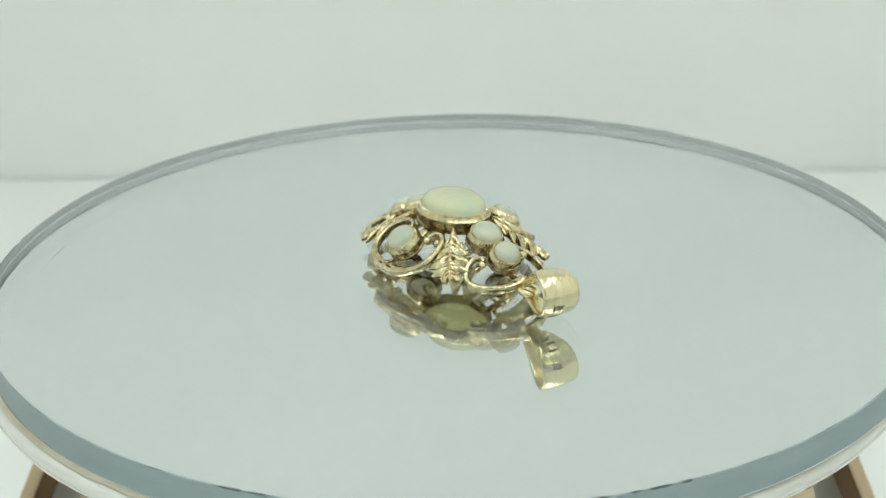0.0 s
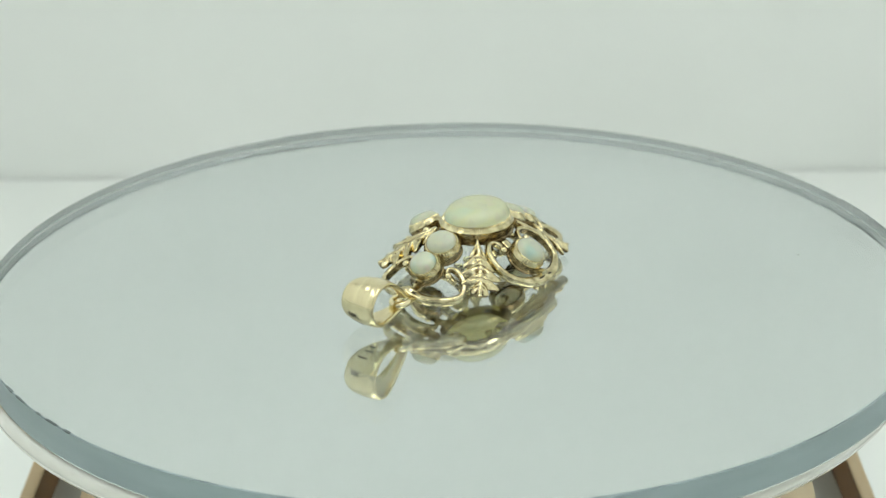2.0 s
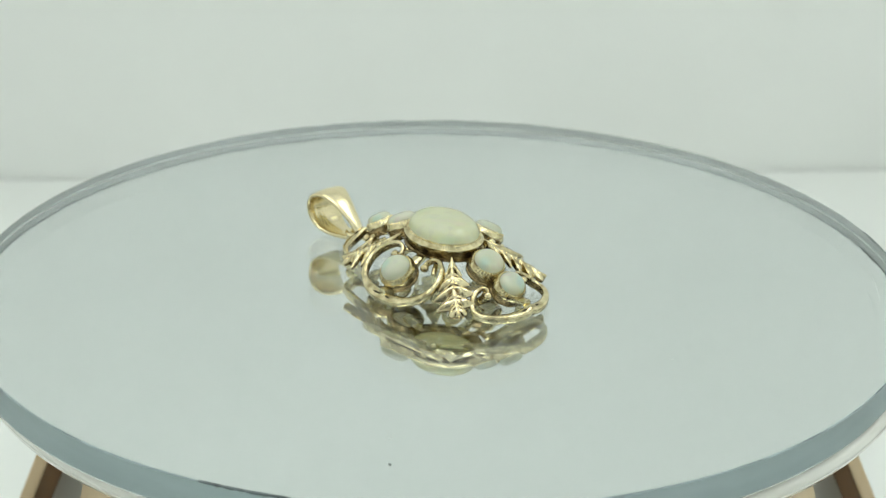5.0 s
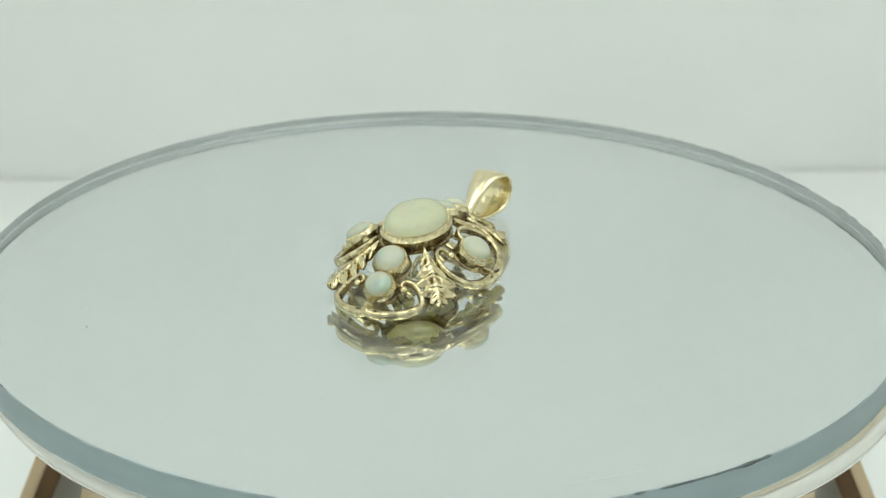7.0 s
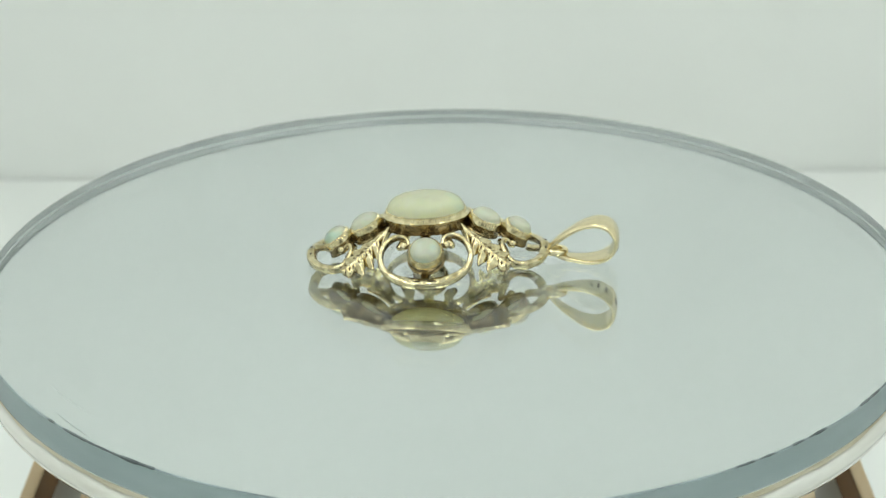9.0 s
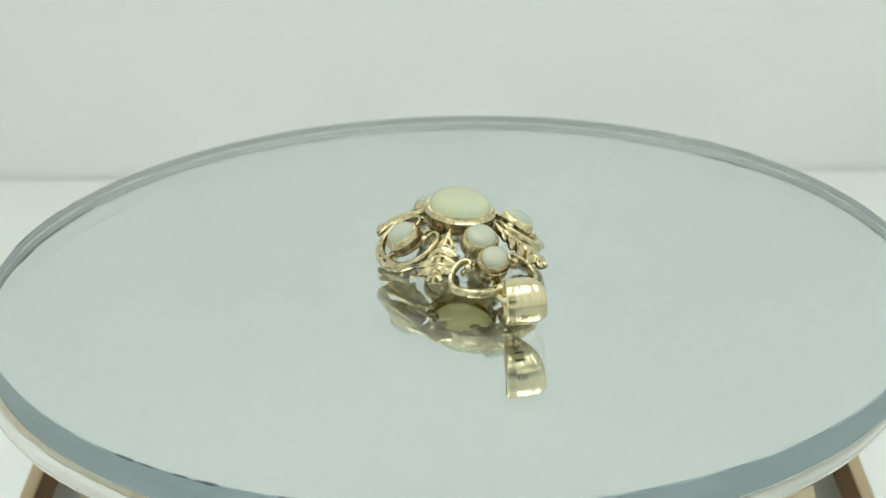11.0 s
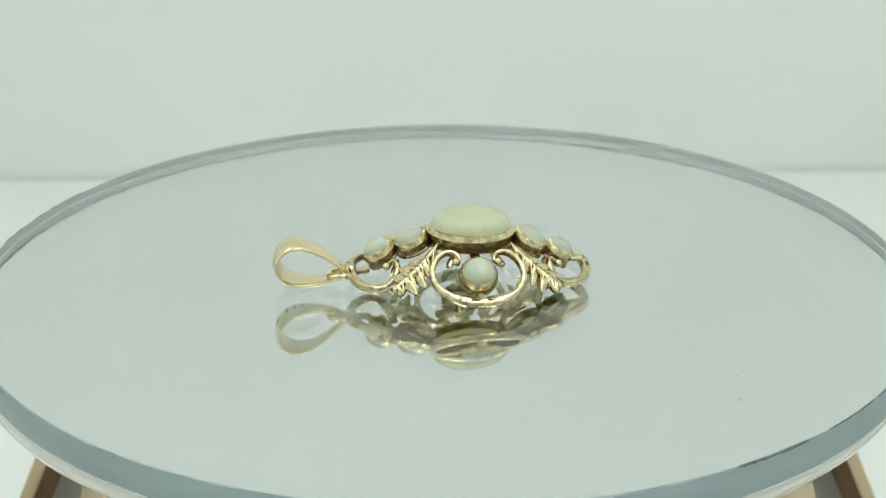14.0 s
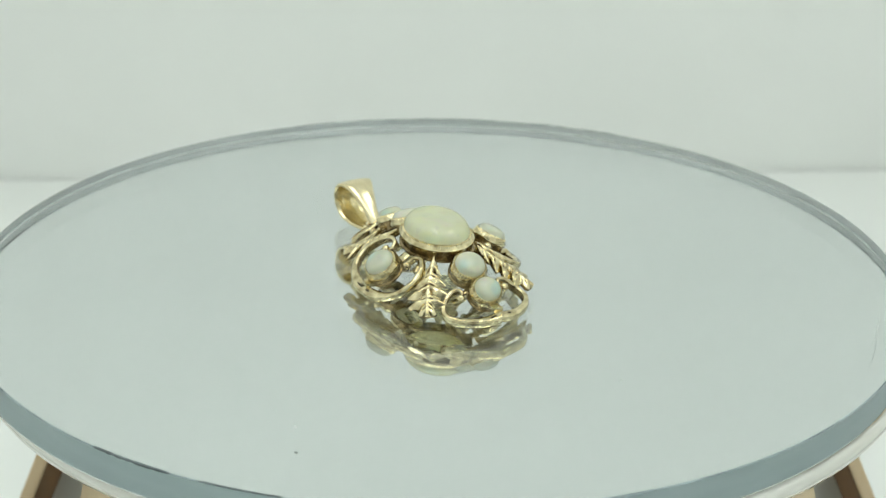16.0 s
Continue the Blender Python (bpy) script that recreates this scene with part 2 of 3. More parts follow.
def build_platter():
    thing = new("turntable_platter")
    r = 73.9 * MM
    zt, zb = -5.35 * MM, -9.25 * MM
    prof = [(0, zb), (r - 0.9 * MM, zb), (r - 0.1 * MM, zb + 0.2 * MM), (r + 0.7 * MM, zb + 0.8 * MM), (r + 1.2 * MM, zb + 1.6 * MM), (r + 1.1 * MM, zb + 1.75 * MM),
            (r + 1.2 * MM, zb + 1.9 * MM), (r + 1.3 * MM, zb + 2.7 * MM), (r + 1.0 * MM, zt - 0.5 * MM), (r + 0.5 * MM, zt - 0.1 * MM), (r - 0.4 * MM, zt), (0, zt)]
    bm = revolve(prof, 200)
    bmesh.ops.remove_doubles(bm, verts=bm.verts[:], dist=1e-7)
    part("platter", bm, platter_mat, thing)
    rg = random.Random(4)
    seg = 220
    wob = [rg.uniform(-0.12, 0.12) for _ in range(seg)]
    bm = revolve([(60 * MM, zt + 0.02 * MM), (73.6 * MM, zt + 0.02 * MM), (74.3 * MM, zt + 0.16 * MM), (74.0 * MM, zt + 0.35 * MM), (60 * MM, zt + 0.35 * MM)], seg, loop=True,
                 wave=lambda k, i: ((wob[i] + wob[(i + 1) % seg]) * MM if 0 < k < 4 else 0, 0))
    bmesh.ops.recalc_face_normals(bm, faces=bm.faces[:])
    part("adhesive_ring", bm, glue_mat, thing, "uneven tan adhesive line")
    tagged(thing, "glossy ivory plastic turntable platter under the mirror", "turntable")
    return thing


def build_disc():
    thing = new("mirror_disc")
    r, t, c = DISC_R, DISC_T, 0.16 * MM
    bm = bmesh.new()
    seg = 256
    prof = [(r - c, 0.0), (r, -c), (r, -t + c), (r - c, -t)]
    made = [[bm.verts.new((q * math.cos(2 * math.pi * i / seg), q * math.sin(2 * math.pi * i / seg), z)) for i in range(seg)] for q, z in prof]
    bm.faces.new(made[0])
    for k, (a, b) in enumerate(zip(made, made[1:])):
        for i in range(seg):
            j = (i + 1) % seg
            f = bm.faces.new((a[i], b[i], b[j], a[j]))
            f.material_index = 2 if k == 0 else 1
    bm.faces.new(made[-1][::-1])
    part("acrylic_plate", bm, [clear, sawn, bevel_mat], thing, "clear thick acrylic with sawn grey edge")
    bm = revolve([(0, -t - 0.07 * MM), (r - 0.06 * MM, -t - 0.07 * MM), (r - 0.06 * MM, -t - 0.11 * MM), (0, -t - 0.11 * MM)], 200)
    bmesh.ops.remove_doubles(bm, verts=bm.verts[:], dist=1e-7)
    bmesh.ops.recalc_face_normals(bm, faces=bm.faces[:])
    part("silvering", bm, silver, thing, "mirror coating on the underside")
    # chips broken out of the upper edge; dark colour imitates their internal reflection
    rg = random.Random(7)
    for a0, a1, size in CHIPS:
        n = max(3, int(abs(a1 - a0) / 0.5))
        rings = []
        for i in range(n + 1):
            a = radians(a0 + (a1 - a0) * i / n)
            k = math.sin(math.pi * (0.12 + 0.76 * i / n)) ** 0.6 * rg.uniform(0.35, 1.05) * size * 0.65
            row = [(r - c - 0.5 * k * MM, 0.012 * MM), (r + 0.012 * MM, 0.012 * MM), (r + 0.018 * MM, -0.75 * k * MM - 0.03 * MM), (r - 0.06 * MM, -0.3 * k * MM)]
            rings.append([(q * math.cos(a), q * math.sin(a), z) for q, z in row])
        part("edge_chip", rings_bm(rings), chip_mat, thing, "edge chip, dark internal reflection put into its colour", smooth=False)
    rings = []
    for i in range(25):
        a = radians(35.5 + 11 * i / 24)
        w = 0.05 * math.sin(math.pi * (0.05 + 0.9 * i / 24)) * MM
        rings.append([((70 * MM + d) * math.cos(a), (70 * MM + d) * math.sin(a), z) for d, z in ((-w, 0.003 * MM), (w, 0.003 * MM), (w, 0.010 * MM), (-w, 0.010 * MM))])
    part("scratch", rings_bm(rings), scratch_mat, thing, "fine curved scratch")
    tagged(thing, "round thick clear acrylic mirror with chipped rim", "mirror")
    return thing


def build_dust():
    """Flecks and one hair lying on the mirror."""
    rg = random.Random(11)
    bm = bmesh.new()
    for x, y, size in FLECKS:
        n = 7
        ring0, ring1 = [], []
        for i in range(n):
            a = 2 * math.pi * i / n
            q = size * rg.uniform(0.5, 1.1)
            ring0.append((x * MM + q * MM * math.cos(a) * 1.5, y * MM + q * MM * math.sin(a), 0.006 * MM))
            ring1.append((x * MM + 0.6 * q * MM * math.cos(a) * 1.5, y * MM + 0.6 * q * MM * math.sin(a), 0.02 * MM))
        rings_bm([ring0, ring1], bm=bm)
    ob = part("dust_flecks", bm, dust_mat)
    return tagged(ob, "tiny grey dust flecks lying on the mirror", "dust", kind="stuff")


# ---- pendant ----
def dome(x, y):
    """Height of the openwork above the mirror, in mm."""
    q = math.hypot(x / 18.9, y / 13.9)
    return 0.75 + (1 - max(q, 0.36)) * 8.6


def dome_up(x, y):
    e = 0.05
    return Vector((-(dome(x + e, y) - dome(x - e, y)) / (2 * e), -(dome(x, y + e) - dome(x, y - e)) / (2 * e), 1)).normalized()


def cup_bm(ax, ay, high, inner=0.86):
    """The wall of a bezel cup round z, in mm scaled to metres."""
    rows = [(1.0, -high), (1.0, -high + 0.25), (0.945, -high + 0.4), (0.945, -0.8), (inner, -0.8), (inner, -high)]
    return revolve([(r * MM, z * MM) for r, z in rows], 72, ax, ay, loop=True)


def rim_bm(ax, ay, beads, bead, lip, amount):
    """The beaded rim of a bezel, its inner lip over the stone."""
    sub = 4
    inner = 1.0 - lip / ay
    rows = [(0.94, -0.98), (0.99, -0.90), (1.0, -0.58), (0.55 + 0.45 * inner, -0.16), (0.45 + 0.55 * inner, 0.06), (0.25 + 0.75 * inner, 0.16), (inner, 0.06), (inner - 0.01, -0.95)]

    def wave(k, i):
        w = (-0.6, 0.5, 1.0, 0.5)[i % sub] * amount[k] * bead
        return (w * 0.5 * MM if k < 5 else -w * 0.3 * MM, w * MM)

    return revolve([(r * MM, z * MM) for r, z in rows], beads * sub, ax, ay, loop=True, wave=wave)


def stone_bm(ax, ay, high, deep, flat=0.62):
    """A cabochon: domed top over z = 0, shallow back."""
    rows = []
    n = 12
    for k in range(n + 1):
        a = math.pi / 2 * k / n
        rows.append((math.cos(a) ** flat * MM, math.sin(a) * high * MM))
    rows = [(0.0, -deep * MM), (0.55 * MM, -deep * MM * 0.97), (0.86 * MM, -deep * MM * 0.8), (0.99 * MM, -deep * MM * 0.5)] + rows
    rows[-1] = (0.0, high * MM)
    bm = revolve(rows, 64, ax, ay)
    bmesh.ops.remove_doubles(bm, verts=bm.verts[:], dist=1e-7)
    return bm


def side_height(u, v):
    return 0.62 + (13.3 - v) * 0.66


def raised_side_height(u, v):
    return side_height(u, v) + 0.4


def end_height(u, v, least=0.55):
    z = 5.2 - 0.56 * abs(u) - 0.66 * (v - 13.5)
    return least + 0.5 * math.log(1 + math.exp((z - least) / 0.5))


def raised_end_height(u, v):
    return end_height(u, v, 1.2)


def scroll_bm(half, place, height, middle):
    """A C-shaped cast scroll with curled ends. half: (u, v, half-width, half-thickness) from curl to middle; place(u, v) gives x, y."""
    full = half + [(-u, v, w, t) for u, v, w, t in half[-2::-1]]
    pts = spline(full, 7)
    path, ups, wide, thick = [], [], [], []
    e = 0.1
    for u, v, w, t in pts:
        x, y = place(u, v)
        path.append(Vector((x, y, height(u, v))) * MM)
        gu, gv = (height(u + e, v) - height(u - e, v)) / (2 * e), (height(u, v + e) - height(u, v - e)) / (2 * e)
        gx, gy = place(gu, gv)
        ups.append(Vector((-0.8 * gx, -0.8 * gy, 1)).normalized())
        wide.append(w * MM)
        thick.append(t * MM)
    bm = sweep([p - up * 0.32 * MM for p, up in zip(path, ups)], ups, wide, [1.3 * t for t in thick], 16, 0.7)
    # inner wall gets the darker gold: patina and its shade in one colour
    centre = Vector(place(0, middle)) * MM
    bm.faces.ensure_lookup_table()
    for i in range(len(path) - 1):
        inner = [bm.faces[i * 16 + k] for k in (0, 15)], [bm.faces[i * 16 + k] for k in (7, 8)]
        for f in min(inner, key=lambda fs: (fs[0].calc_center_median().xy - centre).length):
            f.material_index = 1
    for end in (0, -1):
        ball(bm, path[end] + ups[end] * 0.15 * MM, 0.66 * MM, 14)
    return bm


LOBES = ((0.00, 0.19, 0.16, 0.85), (0.19, 0.38, 0.38, 1.50), (0.38, 0.57, 0.50, 1.95), (0.57, 0.76, 0.56, 1.80))


def leaf_half_width(s):
    """Half-width of the cut leaf: lobes that grow outwards, then a blunt end lobe."""
    for k, (s0, s1, cut, peak) in enumerate(LOBES):
        if s < s1:
            u = (s - s0) / (s1 - s0)
            after = LOBES[k + 1][2] if k + 1 < len(LOBES) else 0.62
            if u < 0.82:
                return cut + (peak - cut) * math.sin(math.pi / 2 * u / 0.82) ** 0.9
            return peak + (after - peak) * ((u - 0.82) / 0.18)
    u = (s - 0.76) / 0.24
    return max(0.06, 0.62 + 0.22 * math.sin(math.pi * u) if u < 0.5 else 0.84 * (1 - ((u - 0.5) / 0.5) ** 1.8))


def leaf_bm(base, tip, bend, size):
    """A deeply cut leaf draped over the dome, with a raised midrib and herringbone notches."""
    ns, nv = 110, 10
    b, t = Vector(base), Vector(tip)
    axis = t - b
    side = Vector((-axis.y, axis.x)).normalized()
    top, low = [], []
    for i in range(ns + 1):
        s = i / ns
        w = leaf_half_width(s) * size
        mid = b + axis * s + side * (bend * math.sin(math.pi * s))
        lobe = next((k for k, row in enumerate(LOBES) if s < row[1]), 4)
        along = (s - LOBES[lobe][0]) / (LOBES[lobe][1] - LOBES[lobe][0]) if lobe < 4 else 0.5
        rt, rl = [], []
        for k in range(-nv, nv + 1):
            v = k / nv
            a = abs(v)
            sweep_out = 1.5 * a ** 1.5 * (1 - s) ** 0.4 * min(1.0, w)
            q = mid + side * (v * w) + axis.normalized() * sweep_out
            x, y = q.x, q.y
            up = dome_up(x, y)
            arch = 0.40 * (1 - a ** 1.6)
            rib = 0.26 * math.exp(-(v * w / 0.28) ** 2) * (1 - 0.5 * s)
            swell = 0.24 * math.sin(math.pi * min(1.0, along)) * a ** 0.7
            vein = -0.22 * math.exp(-((along - 0.52) / 0.10) ** 2) * min(1.0, a * 2.0) * (a < 0.85) * (lobe < 4)
            notch = -0.36 * max(0.0, math.cos(2 * math.pi * (s * 13.0 - a * 0.6))) ** 3 * math.exp(-((v * w - math.copysign(0.52, v)) / 0.26) ** 2) * (s > 0.1)
            curl = -0.35 * a ** 3
            p = Vector((x, y, dome(x, y) + 0.40))
            rt.append((p + up * (arch + rib + swell + vein + notch + curl)) * MM)
            rl.append((p - up * 0.55) * MM)
        top.append(rt)
        low.append(rl)
    rings = [a + c[::-1] for a, c in zip(top, low)]
    bm = rings_bm(rings)
    # notches and side walls get the darker gold, patina plus painted groove shade
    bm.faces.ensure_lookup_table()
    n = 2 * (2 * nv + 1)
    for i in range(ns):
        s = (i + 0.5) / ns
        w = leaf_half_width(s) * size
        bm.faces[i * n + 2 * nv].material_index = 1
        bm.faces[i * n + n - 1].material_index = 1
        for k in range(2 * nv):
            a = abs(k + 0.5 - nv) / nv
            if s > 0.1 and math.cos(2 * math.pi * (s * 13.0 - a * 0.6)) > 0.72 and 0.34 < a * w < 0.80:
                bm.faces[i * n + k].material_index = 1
    return bm


def seat(x, y, z, lean, toward):
    """Pose of a cup: rim centre in mm, leaning by degrees towards a plan direction."""
    axis = Vector((-toward[1], toward[0], 0))
    return Matrix.Translation(Vector((x, y, z)) * MM) @ Matrix.Rotation(radians(lean), 4, axis)


def build_pendant():
    pend = new("opal_pendant")
    # centre stone
    p = seat(0, 0, 8.1, 0, (1, 0))
    # cup wall coloured dark for tarnish and the shade below the rim
    bez = part("main_bezel", cup_bm(7.15, 5.5, 2.5, 0.905), gold_recess, pend, "oval beaded gold bezel")
    part("rim", rim_bm(7.05, 5.5, 100, 0.20, 0.80, (0.0, 0.0, 0.0, 0.05, 0.5, 1.0, 0.6, 0.0)), gold, bez, "bright beaded rim")
    bez.matrix_basis = p
    st = part("main_opal", stone_bm(6.34, 4.82, 2.65, 2.0, 0.5), opal_cream, bez, "large oval cream opal cabochon")
    st.matrix_basis = pose(0, 0, -0.05 * MM)
    # small stones
    cups = ((10.0, 0.0, 6.15, 26, (1, 0), 3.0), (-9.7, 0.2, 6.35, 26, (-1, 0), 3.0), (14.85, 0.2, 4.05, 34, (1, 0), 2.7), (-14.9, 0, 4.5, 34, (-1, 0), 2.7),
            (-0.1, 10.15, 4.85, 33, (0, 1), 3.0), (-0.1, -10.25, 4.8, 33, (0, -1), 3.0))
    for x, y, z, lean, toward, r in cups:
        # these walls too hold under-rim shade and tarnish as colour
        c = part("bezel", cup_bm(r, r, 2.3), gold_recess, pend, "round beaded gold bezel")
        part("rim", rim_bm(r, r, 36 if r > 2.9 else 32, 0.17, 0.66, (0.0, 0.0, 0.0, 0.08, 0.6, 1.0, 0.5, 0.0)), gold, c, "bright beaded rim")
        c.matrix_basis = seat(x, y, z, lean, toward)
        s = part("opal", stone_bm(r - 0.60, r - 0.60, 1.35, 1.5), opal_milky, c, "small round milky opal cabochon")
    # scrolls
    side_half = [(3.35, 7.3, 0.26, 0.32), (2.75, 6.7, 0.30, 0.38), (3.3, 5.75, 0.34, 0.45), (4.8, 5.6, 0.40, 0.5), (6.4, 6.7, 0.44, 0.55), (7.2, 8.7, 0.46, 0.55), (6.6, 10.8, 0.52, 0.55),
                 (4.8, 12.2, 0.66, 0.55), (2.5, 12.95, 0.92, 0.55), (0.0, 13.2, 0.85, 0.55)]
    end_half = [(3.85, 13.7, 0.26, 0.32), (3.3, 13.1, 0.30, 0.38), (3.7, 12.4, 0.34, 0.45), (4.9, 12.15, 0.40, 0.5), (6.2, 12.7, 0.44, 0.55), (6.95, 13.9, 0.46, 0.55), (6.75, 15.5, 0.50, 0.55),
                (5.6, 17.1, 0.56, 0.55), (3.9, 18.25, 0.68, 0.55), (2.0, 18.9, 0.82, 0.55), (0.0, 19.1, 0.85, 0.55)]
    for half, place, height in ((side_half, lambda u, v: (u, v), side_height), (side_half, lambda u, v: (u, -v), raised_side_height),
                                (end_half, lambda u, v: (v, u), raised_end_height), (end_half, lambda u, v: (-v, u), end_height)):
        bm = scroll_bm(half, place, height, 9.6 if half is side_half else 14.9)
        bmesh.ops.recalc_face_normals(bm, faces=bm.faces[:])
        scroll = part("scroll", bm, [gold, gold_recess], pend, "C-shaped gold scroll with ball ends")
        # engraved slits in the broad part of the scroll
        for u, half_len in ((-1.0, 0.9), (1.3, 0.55)):
            v = (13.2 if half is side_half else 19.1) - 0.03 * u * u
            x, y = place(u, v)
            gx, gy = place(0, (height(u, v + 0.1) - height(u, v - 0.1)) / 0.2)
            up = Vector((-0.8 * gx, -0.8 * gy, 1)).normalized()
            along = Vector((*place(1, 0), 0))
            m = Matrix.Identity(3)
            m.col[0], m.col[1], m.col[2] = along, up.cross(along), up
            bm = bmesh.new()
            bmesh.ops.create_uvsphere(bm, u_segments=14, v_segments=6, radius=1.0)
            bm.transform(Matrix.Translation((Vector((x, y, height(u, v))) + up * 0.39) * MM) @ m.to_4x4() @ Matrix.Diagonal((half_len * MM, 0.17 * MM, 0.05 * MM, 1)))
            part("engraving", bm, stamp_dark, scroll, "dark engraved slit")
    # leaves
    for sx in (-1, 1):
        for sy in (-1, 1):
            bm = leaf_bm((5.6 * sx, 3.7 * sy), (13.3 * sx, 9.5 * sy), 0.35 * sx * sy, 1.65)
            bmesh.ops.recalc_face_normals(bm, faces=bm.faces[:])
            part("leaf", bm, [gold, gold_recess], pend, "toothed engraved gold leaf")
    # gallery struts from the bezel base to the cups and scrolls
    for a, b, w in (((5.6, 0), (8.6, 0), 0.9), ((-5.6, 0), (-8.6, 0), 0.9), ((0, 4.3), (0, 8.7), 0.9), ((0, -4.3), (0, -8.7), 0.9), ((0, 11), (0, 13.2), 0.8), ((0, -11), (0, -13.2), 0.8),
                    ((16, 0), (18.4, 0), 0.8), ((-16, 0), (-18.4, 0), 0.8), ((2.9, 4.0), (4.3, 6.3), 0.5), ((-2.9, 4.0), (-4.3, 6.3), 0.5), ((2.9, -4.0), (4.3, -6.3), 0.5), ((-2.9, -4.0), (-4.3, -6.3), 0.5),
                    ((11.8, 1.6), (12.8, 4.6), 0.45), ((11.8, -1.6), (12.8, -4.6), 0.45), ((-11.8, 1.6), (-12.8, 4.6), 0.45), ((-11.8, -1.6), (-12.8, -4.6), 0.45)):
        path = [Vector((*(np.array(a) + (np.array(b) - np.array(a)) * k / 4), 0)) for k in range(5)]
        path = [Vector((q.x, q.y, max(dome(q.x, q.y) - 1.1, 1.4 + 0.045 * q.x - 0.035 * q.y))) * MM for q in path]
        part("strut", sweep(path, [Vector((0, 0, 1))] * 5, [w * MM] * 5, [0.5 * MM] * 5, 10, 0.7), gold, pend, "cast gold strut")
    # foot loop that carries the bail
    zf = 0.15
    path = [Vector((-20.6 + 1.75 * math.cos(a), 1.25 * math.sin(a), zf + 0.12 * math.cos(a))) * MM for a in np.linspace(0, 2 * math.pi, 33)[:-1]]
    rings = []
    for i, q in enumerate(path):
        c = Vector((-20.6 * MM, 0, q.z))
        d = (q - c).normalized()
        rings.append([q + d * (0.52 * MM * math.cos(k)) + Vector((0, 0, 0.55 * MM * math.sin(k))) for k in np.linspace(0, 2 * math.pi, 11)[:-1]])
    bm = rings_bm(rings + [rings[0]], cap_start=False, cap_end=False)
    bmesh.ops.remove_doubles(bm, verts=bm.verts[:], dist=1e-7)
    bmesh.ops.recalc_face_normals(bm, faces=bm.faces[:])
    part("foot_loop", bm, gold_polished, pend, "small gold loop holding the bail")
    # bail: tapered band bent into a drop
    drop = [(-20.1, 0.9, 0.85, 0.42), (-20.9, 2.0, 0.95, 0.42), (-22.6, 3.7, 1.3, 0.42), (-25.0, 5.5, 1.9, 0.42), (-27.6, 6.5, 2.6, 0.42), (-29.9, 6.1, 3.05, 0.42), (-31.3, 4.3, 3.15, 0.42),
            (-31.0, 2.0, 3.05, 0.42), (-29.3, 0.35, 2.7, 0.42), (-26.8, -0.45, 2.1, 0.42), (-24.2, -0.65, 1.5, 0.42), (-22.0, -0.5, 1.1, 0.42), (-20.6, 0.1, 0.9, 0.42)]
    pts = spline([(a, b, c, d) for a, b, c, d in drop], 7)
    rings = []
    for i, (x, z, w, t) in enumerate(pts):
        d = pts[min(i + 1, len(pts) - 1)][:2] - pts[max(i - 1, 0)][:2]
        d = d / np.linalg.norm(d)
        nx, nz = d[1], -d[0]
        ring = []
        for k in range(20):
            a = 2 * math.pi * k / 20
            c, s = math.cos(a), math.sin(a)
            c, s = math.copysign(abs(c) ** 0.45, c), math.copysign(abs(s) ** 0.7, s)
            crown = 0.22 * (1 - c * c) if s > 0 else 0.0
            q = t * s + crown
            ring.append(Vector((x + nx * q, w * c, z + nz * q)) * MM)
        rings.append(ring)
    bm = rings_bm(rings)
    bmesh.ops.recalc_face_normals(bm, faces=bm.faces[:])
    hang = Matrix.Translation((-20.2 * MM, 0, 0.4 * MM))
    hung = hang @ pose(0, 0, 0, 0, -9.0, -5.7) @ Matrix.Diagonal((0.90, 1, 0.95, 1)) @ hang.inverted()
    bm.transform(hung)

    def on_bail(k, side):
        """A pose on the outer face of the bail at step k, facing out."""
        d = pts[k + 1][:2] - pts[k - 1][:2]
        d = d / np.linalg.norm(d)
        n = hung.to_3x3() @ Vector((d[1], 0, -d[0]))
        n.normalize()
        across = hung.to_3x3() @ Vector((0, -1, 0))
        at = hung @ (Vector((pts[k][0] + d[1] * 0.64, side, pts[k][1] - d[0] * 0.64)) * MM)
        m = Matrix.Identity(3)
        m.col[0], m.col[1], m.col[2] = across, n.cross(across), n
        return Matrix.Translation(at) @ m.to_4x4()

    bail = part("bail", bm, gold_brushed, pend, "polished tapered gold bail")
    # fineness stamp on the outer face
    cu = bpy.data.curves.new("stamp", "FONT")
    cu.body, cu.size, cu.align_x, cu.align_y, cu.extrude = "10K", 1.25 * MM, "CENTER", "CENTER", 0.03 * MM
    tmp = new("stamp_text", cu)
    me = bpy.data.meshes.new_from_object(tmp.evaluated_get(bpy.context.evaluated_depsgraph_get()))
    bpy.data.objects.remove(tmp)
    me.materials.append(stamp_dark)
    stamp = new("stamp", me)
    stamp.parent = bail
    stamp.matrix_basis = on_bail(47, 0.6)
    tagged(stamp, "engraved 10K mark")
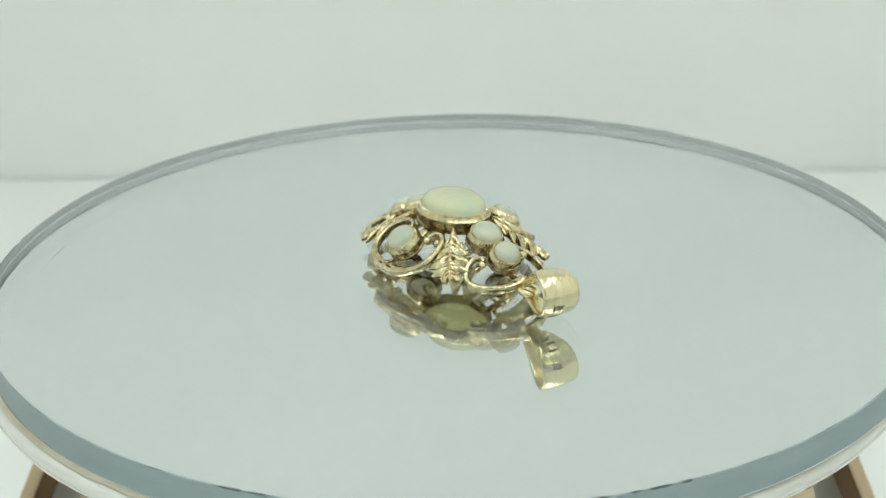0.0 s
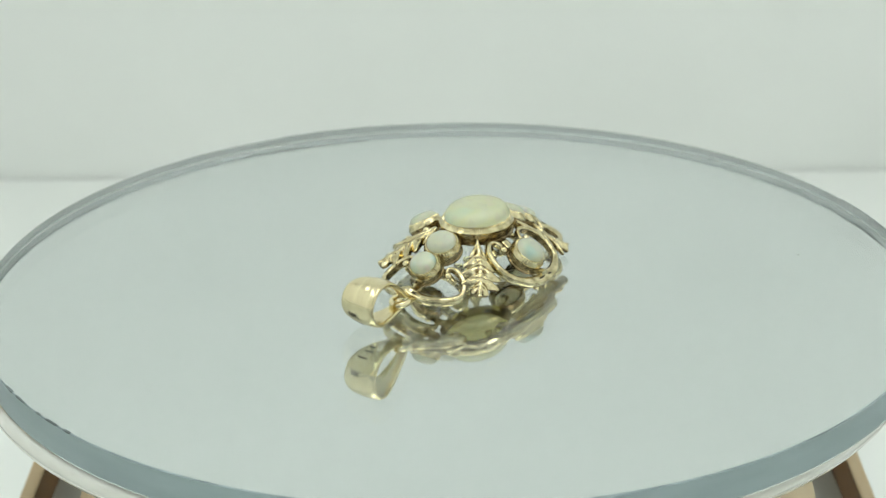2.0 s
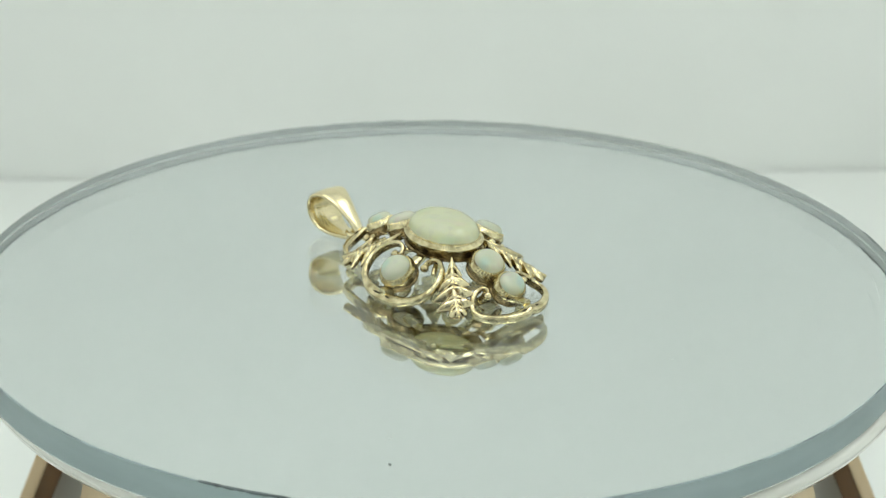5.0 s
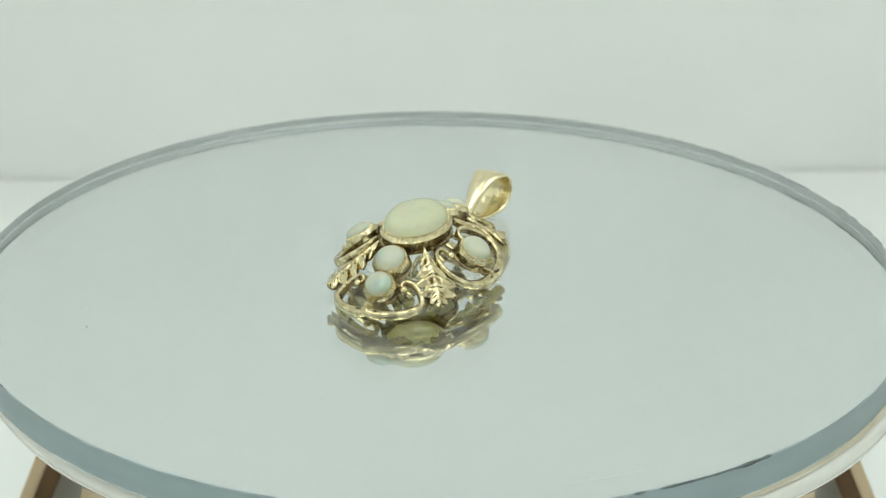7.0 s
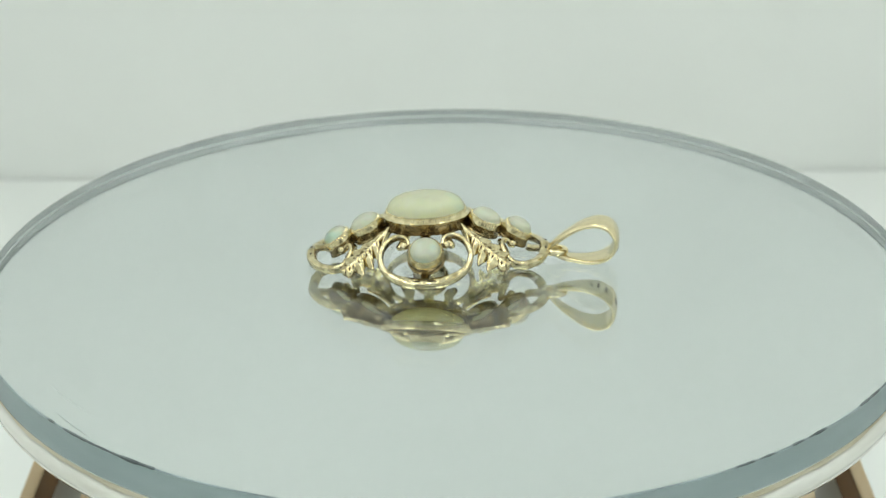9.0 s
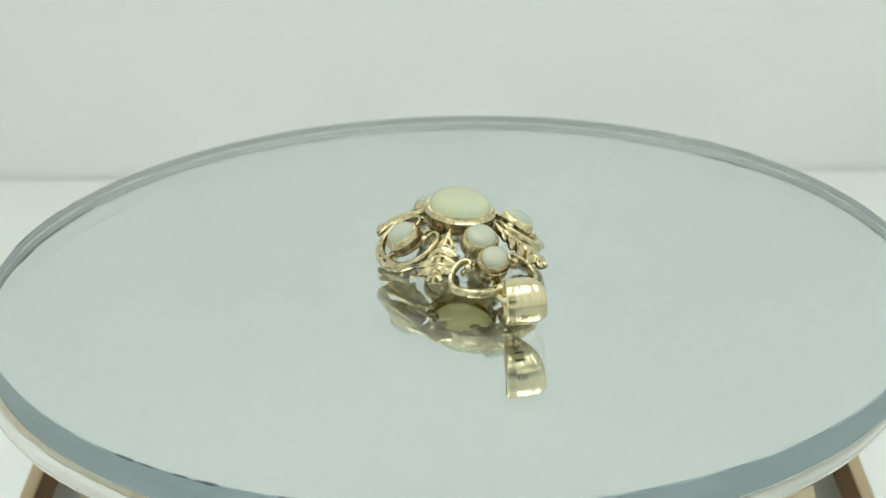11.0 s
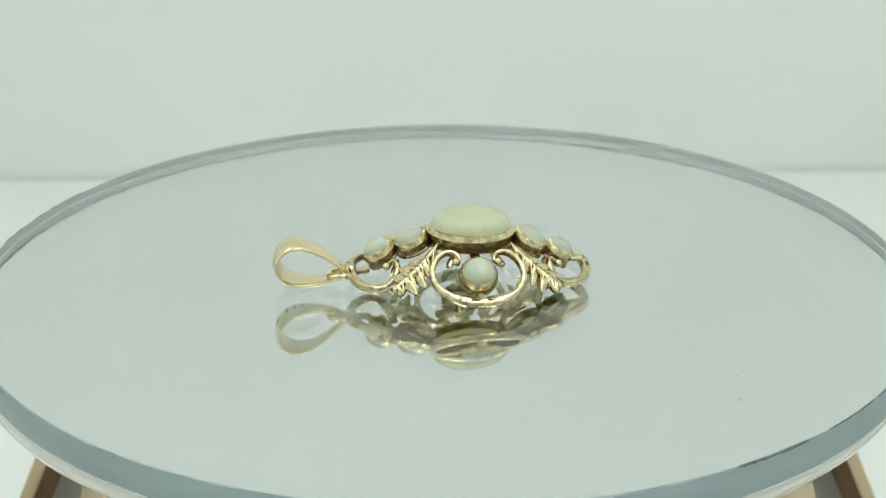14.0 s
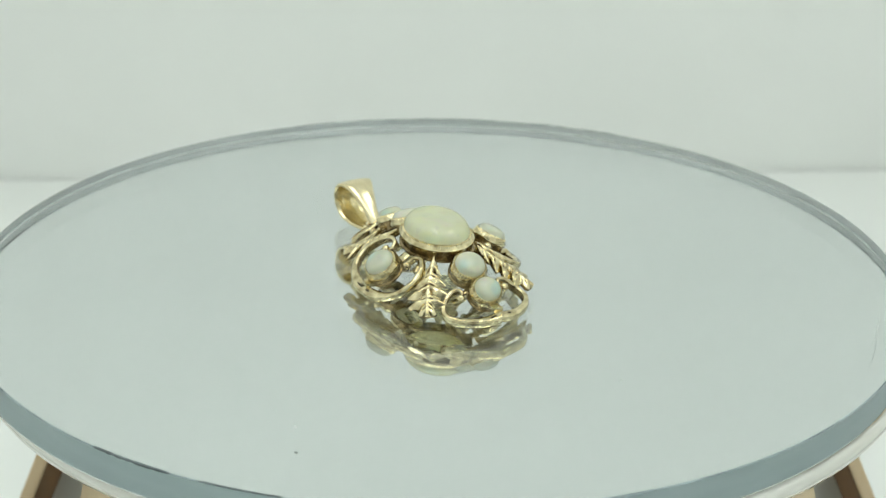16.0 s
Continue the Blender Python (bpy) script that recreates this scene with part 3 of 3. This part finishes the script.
    for k, side, wide in ((54, 0.5, 1.6), (58, 0.2, 1.4), (61, 0.4, 1.0)):
        bar = part("stamp_bar", box_bm((-wide / 2 * MM, -0.16 * MM, -0.03 * MM), (wide / 2 * MM, 0.16 * MM, 0.03 * MM)), stamp_dark, bail, "worn unreadable stamp")
        bar.matrix_basis = on_bail(k, side)
    # lie down: lean, then rest the lowest point on the mirror
    lean = Matrix.Rotation(radians(-1.0), 4, "Z") @ Matrix.Rotation(radians(2.6), 4, "Y") @ Matrix.Rotation(radians(2.2), 4, "X")
    low = 1.0
    for o in pend.children_recursive:
        m = lean @ (o.parent.matrix_basis if o.parent is not pend else Matrix()) @ o.matrix_basis
        low = min(low, min((m @ v.co).z for v in o.data.vertices))
    lie = Matrix.Translation((2.9 * MM, -3.6 * MM, -low + 0.02 * MM)) @ lean
    tagged(pend, "gold filigree pendant with seven opals lying on the mirror", "pendant")
    return pend, lie


CHIPS = [(-56, -47, 0.32), (-46, -33, 0.26), (-69.3, -59.4, 0.75), (42.5, 43.7, 0.5), (45.4, 53.6, 0.55), (53.6, 59.2, 0.8), (120.7, 123.2, 0.7), (124.0, 126.0, 0.5), (128.6, 130.3, 0.5), (131.2, 134.0, 0.55),
         (140.5, 145.0, 0.75), (145.6, 147.6, 0.55), (148.7, 150.9, 0.6), (154.6, 156.5, 0.7), (157.5, 159.9, 0.6), (162.4, 163.5, 0.5), (164.5, 166.8, 0.6), (167.8, 169.1, 0.5)]
FLECKS = [(35, -46, 0.30), (46.3, 0.3, 0.22), (29.5, -46.2, 0.15), (38.5, -41.5, 0.16), (-22, -31, 0.10), (12, 42, 0.12)]

platter = build_platter()
disc = build_disc()
dust = build_dust()
pendant, LIE = build_pendant()


# ---- turning ----
def motions():
    slope = Vector((0.00507, 0.01469, 1.0)).normalized()
    tilt = Vector((0, 0, 1)).rotation_difference(slope).to_matrix().to_4x4()
    sets = {platter: Matrix.Translation((-0.00042, 0.00007, 0)), disc: Matrix.Translation((*DISC_AT, 0)), dust: Matrix(), pendant: LIE}
    for thing, place in sets.items():
        rows = []
        for k in range(65):
            t = k * 0.25
            spin = Matrix.Rotation(radians(5.91 - 33.9275 * (t - 3.5)), 4, "Z")
            rows.append((t, spin @ tilt @ place))
        walk(thing, rows)


motions()
